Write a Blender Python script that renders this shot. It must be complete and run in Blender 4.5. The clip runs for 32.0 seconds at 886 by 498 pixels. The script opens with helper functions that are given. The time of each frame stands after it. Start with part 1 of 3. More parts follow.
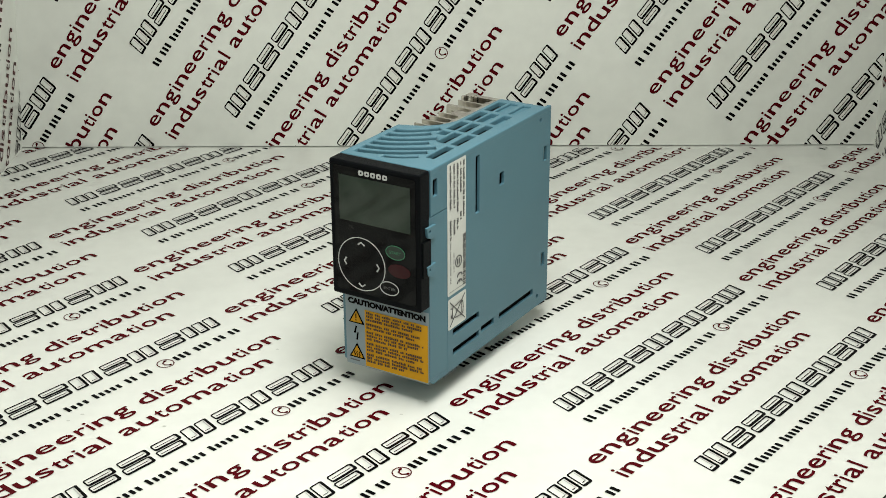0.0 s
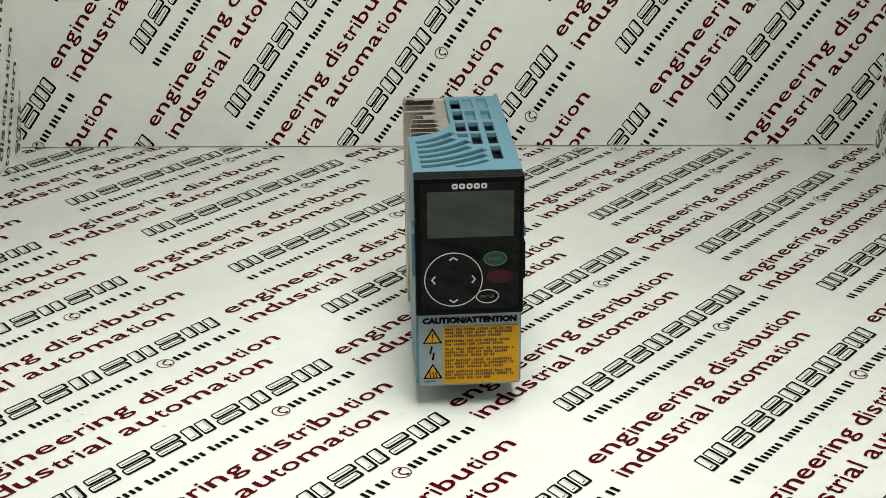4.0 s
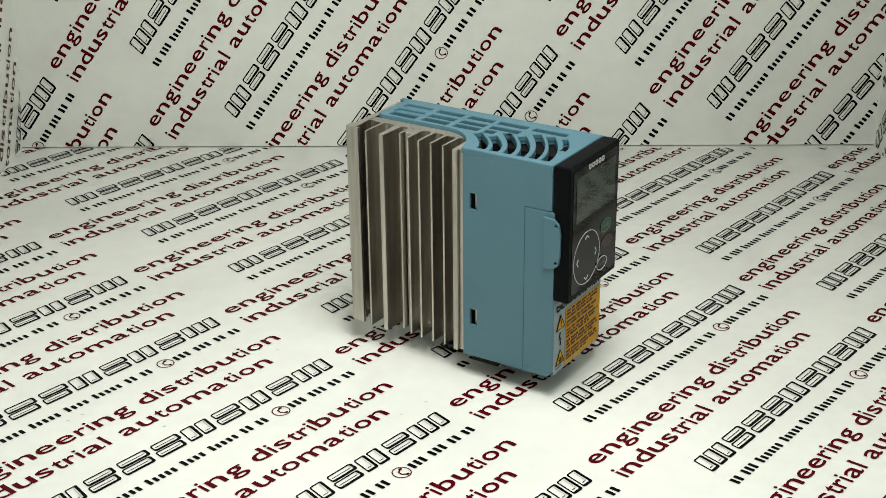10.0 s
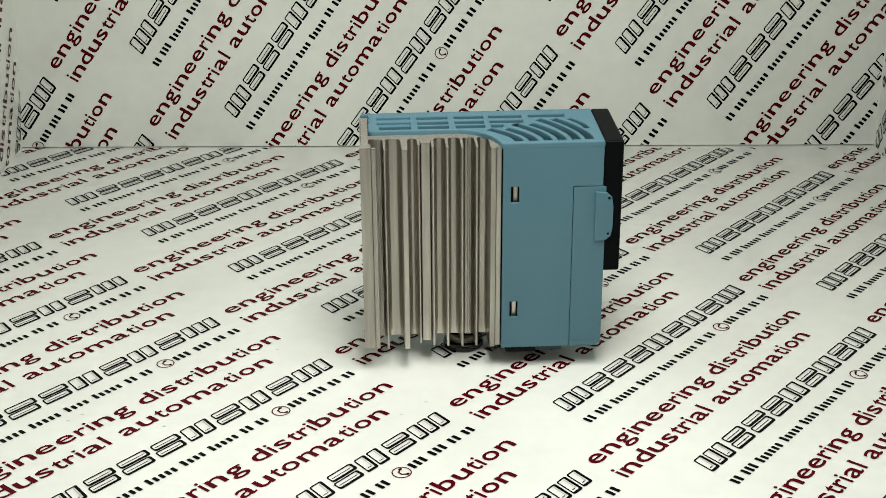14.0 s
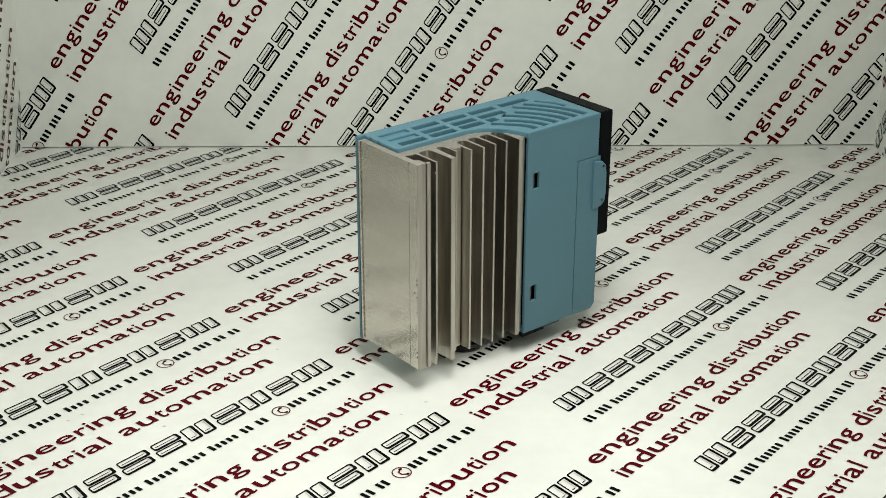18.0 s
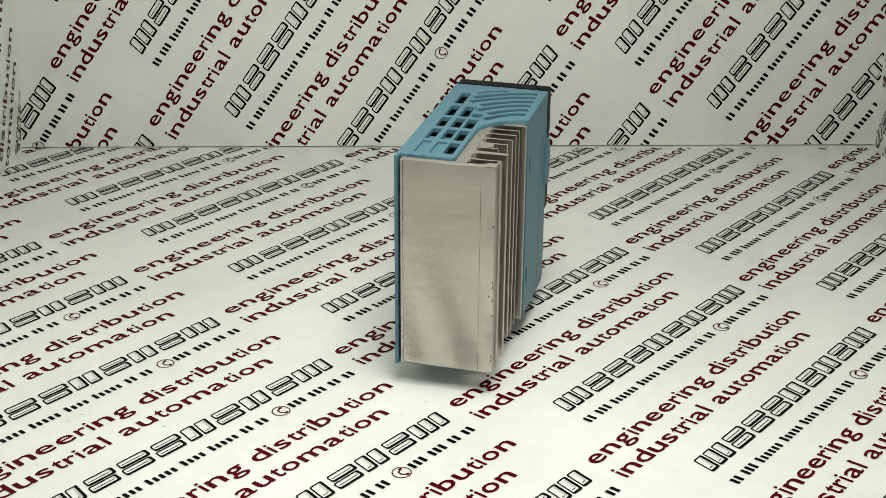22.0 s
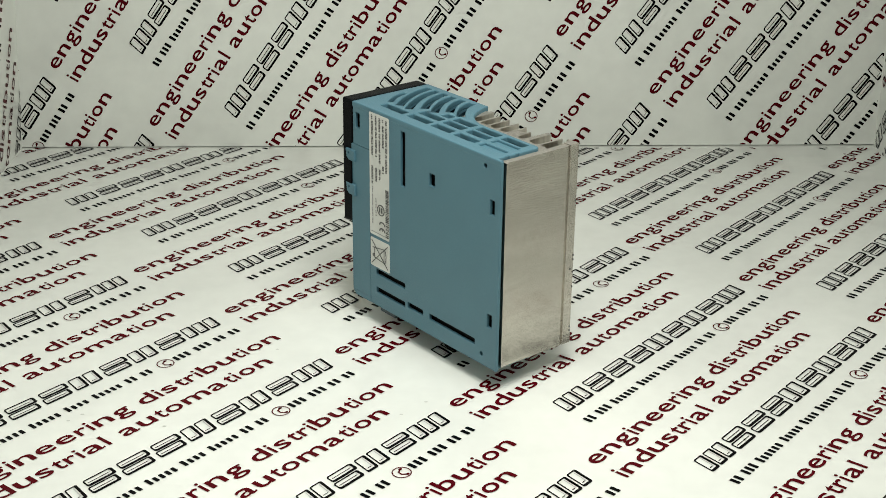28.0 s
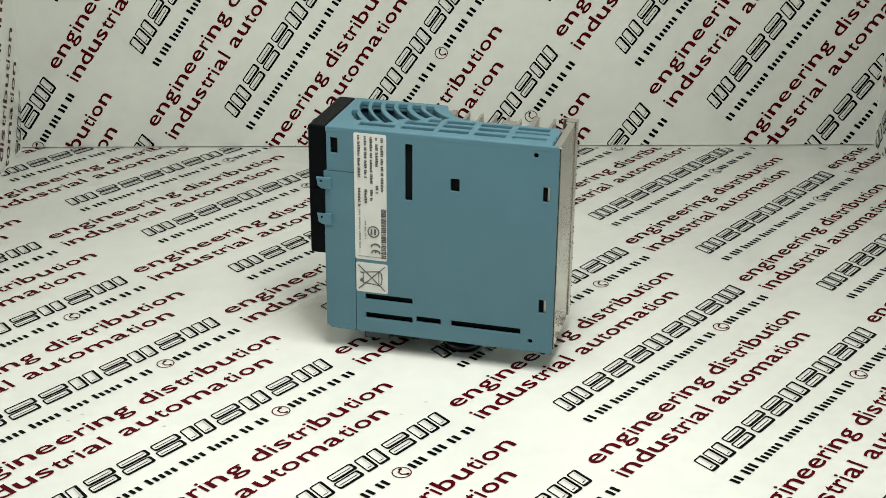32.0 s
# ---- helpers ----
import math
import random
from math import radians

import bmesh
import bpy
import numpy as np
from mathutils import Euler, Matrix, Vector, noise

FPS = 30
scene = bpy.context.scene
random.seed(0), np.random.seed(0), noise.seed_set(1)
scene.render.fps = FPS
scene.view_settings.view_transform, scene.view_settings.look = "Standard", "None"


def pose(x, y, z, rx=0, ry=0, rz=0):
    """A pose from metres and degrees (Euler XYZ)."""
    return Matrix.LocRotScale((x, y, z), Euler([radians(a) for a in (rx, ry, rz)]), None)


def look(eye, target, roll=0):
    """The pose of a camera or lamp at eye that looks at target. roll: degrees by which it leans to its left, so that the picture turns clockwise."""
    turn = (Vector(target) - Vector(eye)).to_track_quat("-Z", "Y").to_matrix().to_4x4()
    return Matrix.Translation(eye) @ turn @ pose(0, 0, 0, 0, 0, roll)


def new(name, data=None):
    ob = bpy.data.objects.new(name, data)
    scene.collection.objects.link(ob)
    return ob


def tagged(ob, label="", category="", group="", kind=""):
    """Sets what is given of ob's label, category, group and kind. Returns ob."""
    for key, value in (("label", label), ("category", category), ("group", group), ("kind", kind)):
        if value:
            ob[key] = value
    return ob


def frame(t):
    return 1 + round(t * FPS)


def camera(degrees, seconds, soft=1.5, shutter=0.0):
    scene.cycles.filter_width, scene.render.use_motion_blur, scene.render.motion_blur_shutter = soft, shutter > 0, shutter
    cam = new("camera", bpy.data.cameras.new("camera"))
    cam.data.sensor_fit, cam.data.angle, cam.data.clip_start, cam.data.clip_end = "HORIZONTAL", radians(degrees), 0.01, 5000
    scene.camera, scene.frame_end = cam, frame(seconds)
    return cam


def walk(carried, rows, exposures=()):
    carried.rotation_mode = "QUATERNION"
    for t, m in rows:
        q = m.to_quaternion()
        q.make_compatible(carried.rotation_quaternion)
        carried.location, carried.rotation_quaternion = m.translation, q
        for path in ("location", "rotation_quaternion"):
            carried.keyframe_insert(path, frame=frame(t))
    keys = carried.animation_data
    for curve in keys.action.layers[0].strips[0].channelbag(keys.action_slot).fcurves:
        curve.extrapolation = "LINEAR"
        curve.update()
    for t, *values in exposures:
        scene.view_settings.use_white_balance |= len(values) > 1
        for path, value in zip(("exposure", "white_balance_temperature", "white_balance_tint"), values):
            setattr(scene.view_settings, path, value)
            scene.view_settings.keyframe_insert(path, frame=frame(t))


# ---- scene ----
cam = camera(33.45, 32.0, 0.9)
EYE = (0.0, 0.0, 0.556)
TILT = radians(23.22)
walk(cam, [(t, look(EYE, (0.0, math.cos(TILT), EYE[2] - math.sin(TILT)))) for t in (0.0, 32.0)],
     ((0.0, 0.0), (8.0, -0.04), (14.0, -0.07), (20.0, -0.12), (26.0, -0.09), (32.0, -0.05)))

# ---- light: one soft lamp over the open front of the box, in a dim closed room ----
world = bpy.data.worlds.new("world")
world.use_nodes = True
world.node_tree.nodes["Background"].inputs["Color"].default_value = (0.9, 1.0, 0.95, 1)
world.node_tree.nodes["Background"].inputs["Strength"].default_value = 0.05
scene.world = world


def area_lamp(name, eye, target, size_x, size_y, watts, colour):
    data = bpy.data.lights.new(name, "AREA")
    data.shape, data.size, data.size_y, data.energy, data.color = "RECTANGLE", size_x, size_y, watts, colour
    ob = new(name, data)
    ob.matrix_world = look(eye, target)
    return ob


area_lamp("lamp_overhead", (0.06, 0.80, 0.75), (-0.16, 0.80, 0.0), 0.52, 0.28, 7.6, (1.0, 0.995, 0.93))
scene.view_settings.exposure = 0.0


# ---- materials ----
def material(name, colour, rough=0.5, metal=0.0, grain=0.0, grain_scale=400.0, stain=0.0, stain_scale=18.0, bump=0.0, bump_scale=900.0, spec=0.5, stretch=(1, 1, 1), rough_var=0.0):
    m = bpy.data.materials.new(name)
    m.use_nodes = True
    nt = m.node_tree
    b = nt.nodes["Principled BSDF"]
    b.inputs["Roughness"].default_value, b.inputs["Metallic"].default_value = rough, metal
    b.inputs["Specular IOR Level"].default_value = spec
    b.inputs["Base Color"].default_value = (*colour, 1)
    if not (grain or stain or bump or rough_var):
        return m
    co = nt.nodes.new("ShaderNodeTexCoord")
    mp = nt.nodes.new("ShaderNodeMapping")
    mp.inputs["Scale"].default_value = stretch
    nt.links.new(co.outputs["Object"], mp.inputs["Vector"])

    def noise_tex(scale, detail):
        n = nt.nodes.new("ShaderNodeTexNoise")
        n.inputs["Scale"].default_value, n.inputs["Detail"].default_value = scale, detail
        nt.links.new(mp.outputs["Vector"], n.inputs["Vector"])
        return n

    col = None
    for amount, scale, detail in ((grain, grain_scale, 3.0), (stain, stain_scale, 5.0)):
        if not amount:
            continue
        n = noise_tex(scale, detail)
        ramp = nt.nodes.new("ShaderNodeMapRange")
        ramp.inputs["From Min"].default_value, ramp.inputs["From Max"].default_value = 0.3, 0.7
        ramp.inputs["To Min"].default_value, ramp.inputs["To Max"].default_value = 1.0 - amount, 1.0 + amount * 0.4
        nt.links.new(n.outputs["Fac"], ramp.inputs["Value"])
        mix = nt.nodes.new("ShaderNodeVectorMath")
        mix.operation = "MULTIPLY"
        if col is None:
            mix.inputs[0].default_value = colour
        else:
            nt.links.new(col, mix.inputs[0])
        nt.links.new(ramp.outputs["Result"], mix.inputs[1])
        col = mix.outputs["Vector"]
    if col is not None:
        nt.links.new(col, b.inputs["Base Color"])
    if rough_var:
        n = noise_tex(stain_scale * 1.7, 4.0)
        ramp = nt.nodes.new("ShaderNodeMapRange")
        ramp.inputs["To Min"].default_value, ramp.inputs["To Max"].default_value = max(0.02, rough - rough_var), rough + rough_var
        nt.links.new(n.outputs["Fac"], ramp.inputs["Value"])
        nt.links.new(ramp.outputs["Result"], b.inputs["Roughness"])
    if bump:
        n = noise_tex(bump_scale, 2.0)
        bp = nt.nodes.new("ShaderNodeBump")
        bp.inputs["Strength"].default_value, bp.inputs["Distance"].default_value = bump, 0.0004
        nt.links.new(n.outputs["Fac"], bp.inputs["Height"])
        nt.links.new(bp.outputs["Normal"], b.inputs["Normal"])
    return m


SHEET = material("white_vinyl_sheet", (0.80, 0.825, 0.775), 0.21, stain=0.08, stain_scale=6.0, grain=0.03, grain_scale=60.0, bump=0.10, bump_scale=25.0, rough_var=0.08, spec=0.45)
RED_INK = material("dark_red_ink", (0.080, 0.0015, 0.005), 0.24, grain=0.25, grain_scale=300.0, spec=0.04)
BLACK_INK = material("black_ink", (0.0025, 0.0025, 0.003), 0.24, grain=0.3, grain_scale=300.0, spec=0.04)
GREY_INK = material("grey_ink", (0.42, 0.44, 0.42), 0.45)
SPECK = material("dust_speck", (0.50, 0.52, 0.48), 0.6)
ROOM = material("grey_room_paint", (0.16, 0.165, 0.16), 0.8, stain=0.08, stain_scale=2.0)
BLUE = material("light_blue_plastic", (0.077, 0.184, 0.236), 0.46, grain=0.05, grain_scale=1500.0, stain=0.05, stain_scale=30.0, bump=0.25, bump_scale=2500.0)
BLACK = material("black_plastic", (0.003, 0.0038, 0.0048), 0.42, grain=0.2, grain_scale=1500.0, spec=0.05, bump=0.25, bump_scale=2500.0)
# near black: the shade inside and under the case as a colour
DARK = material("shade_black", (0.004, 0.0045, 0.005), 0.7, spec=0.2, grain=0.4, grain_scale=200.0)
FACE = material("glossy_black_film", (0.002, 0.0023, 0.0025), 0.07, spec=0.13, stain=0.3, stain_scale=60.0, rough_var=0.05, bump=0.10, bump_scale=60.0)
LCD = material("grey_green_display", (0.021, 0.033, 0.023), 0.06, stain=0.25, stain_scale=40.0, rough_var=0.04, spec=0.38, bump=0.15, bump_scale=70.0)
# the upright grain also paints streaks of reflection into the metal's colour
ALU = material("extruded_aluminium", (0.58, 0.545, 0.485), 0.33, metal=1.0, grain=0.22, grain_scale=260.0, stain=0.24, stain_scale=20.0, bump=0.2, bump_scale=300.0, stretch=(1, 1, 0.06), rough_var=0.08)
ALU_CUT = material("sawn_aluminium", (0.50, 0.48, 0.43), 0.62, metal=1.0, grain=0.2, grain_scale=500.0, bump=0.3, bump_scale=1500.0)
ALU_PLATE = material("worn_aluminium_plate", (0.57, 0.54, 0.485), 0.18, metal=1.0, grain=0.10, grain_scale=260.0, stain=0.16, stain_scale=26.0, bump=0.22, bump_scale=700.0, stretch=(0.15, 1, 1), rough_var=0.08)
STEEL = material("dark_turned_steel", (0.13, 0.118, 0.095), 0.26, metal=1.0, stain=0.3, stain_scale=60.0)
# the case's blue with the shade under the drive put into the colour
SHADED_BLUE = material("shaded_blue_plastic", (0.030, 0.050, 0.060), 0.5, stain=0.2, stain_scale=60.0)
DRUM = material("dark_blue_drum", (0.012, 0.018, 0.035), 0.25, stain=0.3, stain_scale=120.0)
RUBBER = material("black_rubber", (0.004, 0.004, 0.0035), 0.2, stain=0.3, stain_scale=90.0)
STICKER_GREY = material("grey_sticker", (0.24, 0.30, 0.325), 0.5, stain=0.08, stain_scale=60.0)
YELLOW = material("yellow_sticker", (0.59, 0.295, 0.003), 0.5, spec=0.2, stain=0.08, stain_scale=60.0)
YELLOW_PRINT = material("brown_print", (0.060, 0.026, 0.007), 0.5)
WHITE_LABEL = material("white_label", (0.65, 0.66, 0.62), 0.5, stain=0.06, stain_scale=80.0)
LABEL_INK = material("label_ink", (0.10, 0.10, 0.10), 0.5)
LABEL_FAINT = material("faint_label_ink", (0.30, 0.30, 0.29), 0.5)
GREY_PRINT = material("light_grey_print", (0.42, 0.43, 0.42), 0.4)
DIM_PRINT = material("dim_grey_print", (0.10, 0.10, 0.10), 0.4)
GREEN_PRINT = material("green_print", (0.004, 0.015, 0.009), 0.35)
GREEN_LINE = material("green_line", (0.03, 0.19, 0.09), 0.35)
RED_PRINT = material("red_print", (0.028, 0.003, 0.004), 0.2, spec=0.2)


# ---- mesh helpers ----
def mesh_from_curve(cu):
    ob = bpy.data.objects.new("shape", cu)
    me = bpy.data.meshes.new_from_object(ob)
    bpy.data.objects.remove(ob)
    bpy.data.curves.remove(cu)
    return me


def plate(loops, thick=0.0, bevel=0.0, place=None, low=0.0):
    """A flat sheet with holes from closed loops of (u, v); it lies between low and low + thick."""
    cu = bpy.data.curves.new("shape", "CURVE")
    cu.dimensions, cu.fill_mode = "2D", "BOTH"
    cu.extrude, cu.bevel_depth, cu.bevel_resolution = max(0.0, thick / 2 - bevel), bevel, 1
    cu.offset = -bevel
    for loop in loops:
        s = cu.splines.new("POLY")
        s.points.add(len(loop) - 1)
        for pt, (u, v) in zip(s.points, loop):
            pt.co = (u, v, 0, 1)
        s.use_cyclic_u, s.use_smooth = True, False
    me = mesh_from_curve(cu)
    if thick:
        bm = bmesh.new()
        bm.from_mesh(me)
        bmesh.ops.remove_doubles(bm, verts=bm.verts, dist=1e-6)
        bm.to_mesh(me)
        bm.free()
    me.transform(Matrix.Translation((0, 0, low + thick / 2)))
    if place is not None:
        me.transform(place)
    return me


def words(text, size, width=0.0, place=None, bold=0.0, align="LEFT", lift=0.0):
    cu = bpy.data.curves.new("shape", "FONT")
    cu.body, cu.size, cu.resolution_u, cu.offset, cu.align_x = text, size, 3, bold, align
    me = mesh_from_curve(cu)
    if width:
        xs = [v.co.x for v in me.vertices]
        k = width / (max(xs) - min(xs))
        shift = min(xs) if align == "LEFT" else 0.0
        me.transform(Matrix.Diagonal((k, 1, 1, 1)) @ Matrix.Translation((-shift, 0, 0)))
    me.transform(Matrix.Translation((0, 0, lift)))
    if place is not None:
        me.transform(place)
    return me


def joined(meshes):
    bm = bmesh.new()
    for me in meshes:
        bm.from_mesh(me)
    out = bpy.data.meshes.new("shape")
    bm.to_mesh(out)
    bm.free()
    return out


def box(x0, x1, y0, y1, z0, z1, bevel=0.0, segments=2):
    bm = bmesh.new()
    bmesh.ops.create_cube(bm, size=1.0)
    bmesh.ops.scale(bm, vec=(x1 - x0, y1 - y0, z1 - z0), verts=bm.verts)
    bmesh.ops.translate(bm, vec=((x0 + x1) / 2, (y0 + y1) / 2, (z0 + z1) / 2), verts=bm.verts)
    if bevel:
        bmesh.ops.bevel(bm, geom=bm.edges[:], offset=bevel, segments=segments, affect="EDGES", profile=0.6)
    me = bpy.data.meshes.new("shape")
    bm.to_mesh(me)
    bm.free()
    return me


def lathe(profile, steps=48):
    """A turned solid from (radius, height) points, closed at both ends."""
    bm = bmesh.new()
    rings = []
    for r, h in profile:
        rings.append([bm.verts.new((r * math.cos(2 * math.pi * k / steps), r * math.sin(2 * math.pi * k / steps), h)) for k in range(steps)])
    for a, b in zip(rings, rings[1:]):
        for k in range(steps):
            bm.faces.new((a[k], a[(k + 1) % steps], b[(k + 1) % steps], b[k]))
    bm.faces.new(rings[0][::-1])
    bm.faces.new(rings[-1])
    me = bpy.data.meshes.new("shape")
    bm.to_mesh(me)
    bm.free()
    return me


def part(name, me, mat, parent, label="", smooth=False, kind=""):
    me.materials.clear()
    me.materials.append(mat)
    me.name = name
    if smooth:
        me.polygons.foreach_set("use_smooth", [True] * len(me.polygons))
    ob = new(name, me)
    ob.parent = parent
    tagged(ob, label=label, kind=kind)
    return ob


def rect(u0, u1, v0, v1, r=0.0, n=4):
    if not r:
        return [(u0, v0), (u1, v0), (u1, v1), (u0, v1)]
    out = []
    for cu_, cv, a0 in ((u1 - r, v0 + r, -90), (u1 - r, v1 - r, 0), (u0 + r, v1 - r, 90), (u0 + r, v0 + r, 180)):
        for k in range(n + 1):
            a = radians(a0 + 90 * k / n)
            out.append((cu_ + r * math.cos(a), cv + r * math.sin(a)))
    return out


def oval(u, v, ru, rv, n=28):
    return [(u + ru * math.cos(2 * math.pi * k / n), v + rv * math.sin(2 * math.pi * k / n)) for k in range(n)]


def stroke(pts, w):
    """The outline of an open line of width w."""
    left, right = [], []
    for k, (u, v) in enumerate(pts):
        a, b = pts[max(0, k - 1)], pts[min(len(pts) - 1, k + 1)]
        d = math.hypot(b[0] - a[0], b[1] - a[1]) or 1.0
        nu, nv = -(b[1] - a[1]) / d * w / 2, (b[0] - a[0]) / d * w / 2
        left.append((u + nu, v + nv))
        right.append((u - nu, v - nv))
    return left + right[::-1]


def axes(u, v, n, at):
    return Matrix(((u[0], v[0], n[0], at[0]), (u[1], v[1], n[1], at[1]), (u[2], v[2], n[2], at[2]), (0, 0, 0, 1)))


# ---- the printed box: floor sheet, back wall and two side walls ----
WALL_Y, WALL_TURN, WALL_LEAN = 1.5919, 0.5426, -2.466
SIDE_W, SIDE_E, HIGH = -0.479, 0.4925, 0.95
c0, s0 = math.cos(radians(WALL_TURN)), math.sin(radians(WALL_TURN))
lean = radians(WALL_LEAN)
wall_u = Vector((c0, s0, 0))
wall_v = (Vector((0, 0, math.cos(lean))) + Vector((-s0, c0, 0)) * math.sin(lean)).normalized()
WALL = axes(wall_u, wall_v, wall_u.cross(wall_v), (0, WALL_Y, 0))

FRONT_Y = 0.40
floor = part("floor", box(SIDE_W - 0.02, SIDE_E + 0.02, FRONT_Y, WALL_Y + 0.05, -0.012, 0.0), SHEET, None)
tagged(floor, "white printed vinyl sheet floor with slanted red and black lettering", "floor", kind="structure")
wall_north = part("wall_north", box(-0.50, 0.515, 0.0014, HIGH, -0.012, 0.0), SHEET, None)
wall_north.matrix_world = WALL
tagged(wall_north, "white printed back wall of the photo box, slanted lettering", "wall", kind="structure")
WEST_LEAN = radians(4.5)
WEST = axes((0, 1, 0), (math.sin(WEST_LEAN), 0, math.cos(WEST_LEAN)), (math.cos(WEST_LEAN), 0, -math.sin(WEST_LEAN)), (SIDE_W, 0, 0))
EAST = axes((0, -1, 0), (0, 0, 1), (-1, 0, 0), (SIDE_E, 0, 0))
wall_west = part("wall_west", box(FRONT_Y, 1.62, 0.0, HIGH, -0.012, 0.0), SHEET, None)
wall_west.matrix_world = WEST
tagged(wall_west, "white printed side wall of the photo box", "wall", kind="structure")
wall_east = part("wall_east", box(-1.62, -FRONT_Y, 0.0, HIGH, -0.012, 0.0), SHEET, None)
wall_east.matrix_world = EAST
tagged(wall_east, "white printed side wall of the photo box", "wall", kind="structure")

# the plain room around the box
for name, dims in (("room_floor", (-2.0, 2.0, -1.6, 2.6, -0.05, -0.012)), ("ceiling", (-2.0, 2.0, -1.6, 2.6, 1.9, 1.95)),
                   ("wall_south", (-2.0, 2.0, -1.65, -1.6, -0.05, 1.95)), ("wall_far", (-2.0, 2.0, 2.6, 2.65, -0.05, 1.95)),
                   ("wall_left", (-2.05, -2.0, -1.6, 2.6, -0.05, 1.95)), ("wall_right", (2.0, 2.05, -1.6, 2.6, -0.05, 1.95))):
    tagged(part(name, box(*dims), ROOM, None), "plain grey painted surface of the closed room", name.split("_")[0], kind="structure")

# one repeat of the print; u runs along the lines, v up, the origin is the top of the mark's first shape
PRINT_LIFT = 0.0004


def mark_shapes():
    """Nine groups of outlined slanted bars with an inner line: the maker's mark, not lettered."""
    black, grey = [], []
    h, top, u0 = MARK_H, MARK_TOP, 0.0

    def outlined(a0, a1, v0, v1, r, lean_=0.12):
        def slant(loop):
            return [(u0 + u + (v + h / 2) * lean_, v + top) for u, v in loop]

        black.append(plate([slant(rect(a0, a1, v0, v1, r)), slant(rect(a0 + 0.0013, a1 - 0.0024, v0 + 0.0024, v1 - 0.0013, max(0.0004, r - 0.0010)))]))
        if a1 - a0 > 0.010:
            black.append(plate([slant(rect(a0 + 0.0026, a1 - 0.0046, v0 + 0.0042, v0 + 0.0049, 0.0002))]))
            grey.append(plate([slant(rect(a1 - 0.0041, a1 - 0.0035, v0 + 0.0042, v1 - 0.0028, 0.0002))]))

    unit = MARK_W / 9.15
    u0 = 0.0028
    for kind, wide in zip("wsssysysw", (1.25, 0.95, 1.0, 0.95, 0.95, 0.95, 0.9, 0.95, 1.25)):
        w = wide * unit - 0.0022
        if kind == "s":
            outlined(0.0, w - 0.0022, -h, -h * 0.52, 0.0022)
            outlined(0.0018, w, -h * 0.48, 0, 0.0022)
        else:
            n = 3 if kind == "w" else 2
            for i in range(n):
                outlined(i * w / n, (i + 1) * w / n - 0.0016, -h, 0, 0.0018, 0.22)
        u0 += wide * unit
    return joined(black), joined(grey)


def char_bars(u0, u1, counts, v, h, low):
    """Rows of plain bars, one group a word; the bars of a word are low but for its first."""
    total = sum(counts) + 0.8 * (len(counts) - 1)
    step = (u1 - u0) / total
    out, u = [], u0
    for n in counts:
        for k in range(n):
            tall = h if k == 0 or n < 4 else h * low
            out.append(plate([rect(u + 0.16 * step, u + 0.74 * step, v - h / 2, v - h / 2 + tall, 0.0005, 1)]))
            u += step
        u += 0.8 * step
    return out


MARK_W, MARK_H, MARK_TOP = 0.2810, 0.0190, 0.0018
LINE_V = -0.0350
mark_black, mark_grey = mark_shapes()
bars = joined(char_bars(-0.0025, 0.187, (2, 3, 6, 5, 4, 5, 2, 2), LINE_V, 0.0080, 0.78) + char_bars(0.210, 0.2815, (3, 3, 2, 2), LINE_V, 0.0080, 1.0))
ring_u = 0.2013
emblem = joined([plate([oval(ring_u, LINE_V, 0.0072, 0.0072), oval(ring_u, LINE_V, 0.0063, 0.0063)]),
                 plate([stroke([(ring_u + 0.0020, LINE_V + 0.0033), (ring_u - 0.0014, LINE_V + 0.0019), (ring_u - 0.0018, LINE_V - 0.0017), (ring_u + 0.0008, LINE_V - 0.0043)], 0.0014)]),
                 plate([oval(ring_u + 0.0024, LINE_V + 0.0035, 0.0017, 0.0012, 12)]), plate([oval(ring_u + 0.0014, LINE_V - 0.0045, 0.0015, 0.0012, 12)])])

# widths of the letters of the wide, squarish type, in millimetres
LETTER = {"i": 5.6, "r": 10.6, "t": 9.2, "s": 14.6, "m": 26.5, "l": 5.6}


def phrase(spans, v, size):
    """Each word letter by letter, every letter as wide as the sheet's type has it."""
    out = []
    for text, u0, u1 in spans:
        k = (u1 - u0 + 0.0026) / sum(LETTER.get(c, 17.3) for c in text)
        u = u0
        for c in text:
            cell = LETTER.get(c, 17.3) * k
            out.append(words(c, size, cell - (0.0014 if c in "rt" else 0.0028), Matrix.Translation((u, v, 0)), PHRASE_BOLD))
            u += cell
    return joined(out)


PHRASE_BOLD = 0.00024
line_a = phrase((("engineering", 0.2968, 0.4585), ("distribution", 0.4682, 0.6135)), -0.0075, 0.0222)
line_b = phrase((("industrial", 0.2962, 0.4175), ("automation", 0.4292, 0.5800)), -0.0333, 0.0222)
PRINT = ((mark_black, BLACK_INK, "printed_mark"), (mark_grey, GREY_INK, "printed_mark"), (bars, BLACK_INK, "printed_line"),
         (emblem, RED_INK, "printed_emblem"), (line_a, RED_INK, "printed_phrase"), (line_b, RED_INK, "printed_phrase"))
TEXT_TURN = 50.6
STEP_B, STEP_C = Vector((0.0951, -0.0853)), Vector((0.2589, 0.2212))
ODD, ODD_B = Vector((-0.0174, -0.0195)), Vector((0.0025, 0.0023))


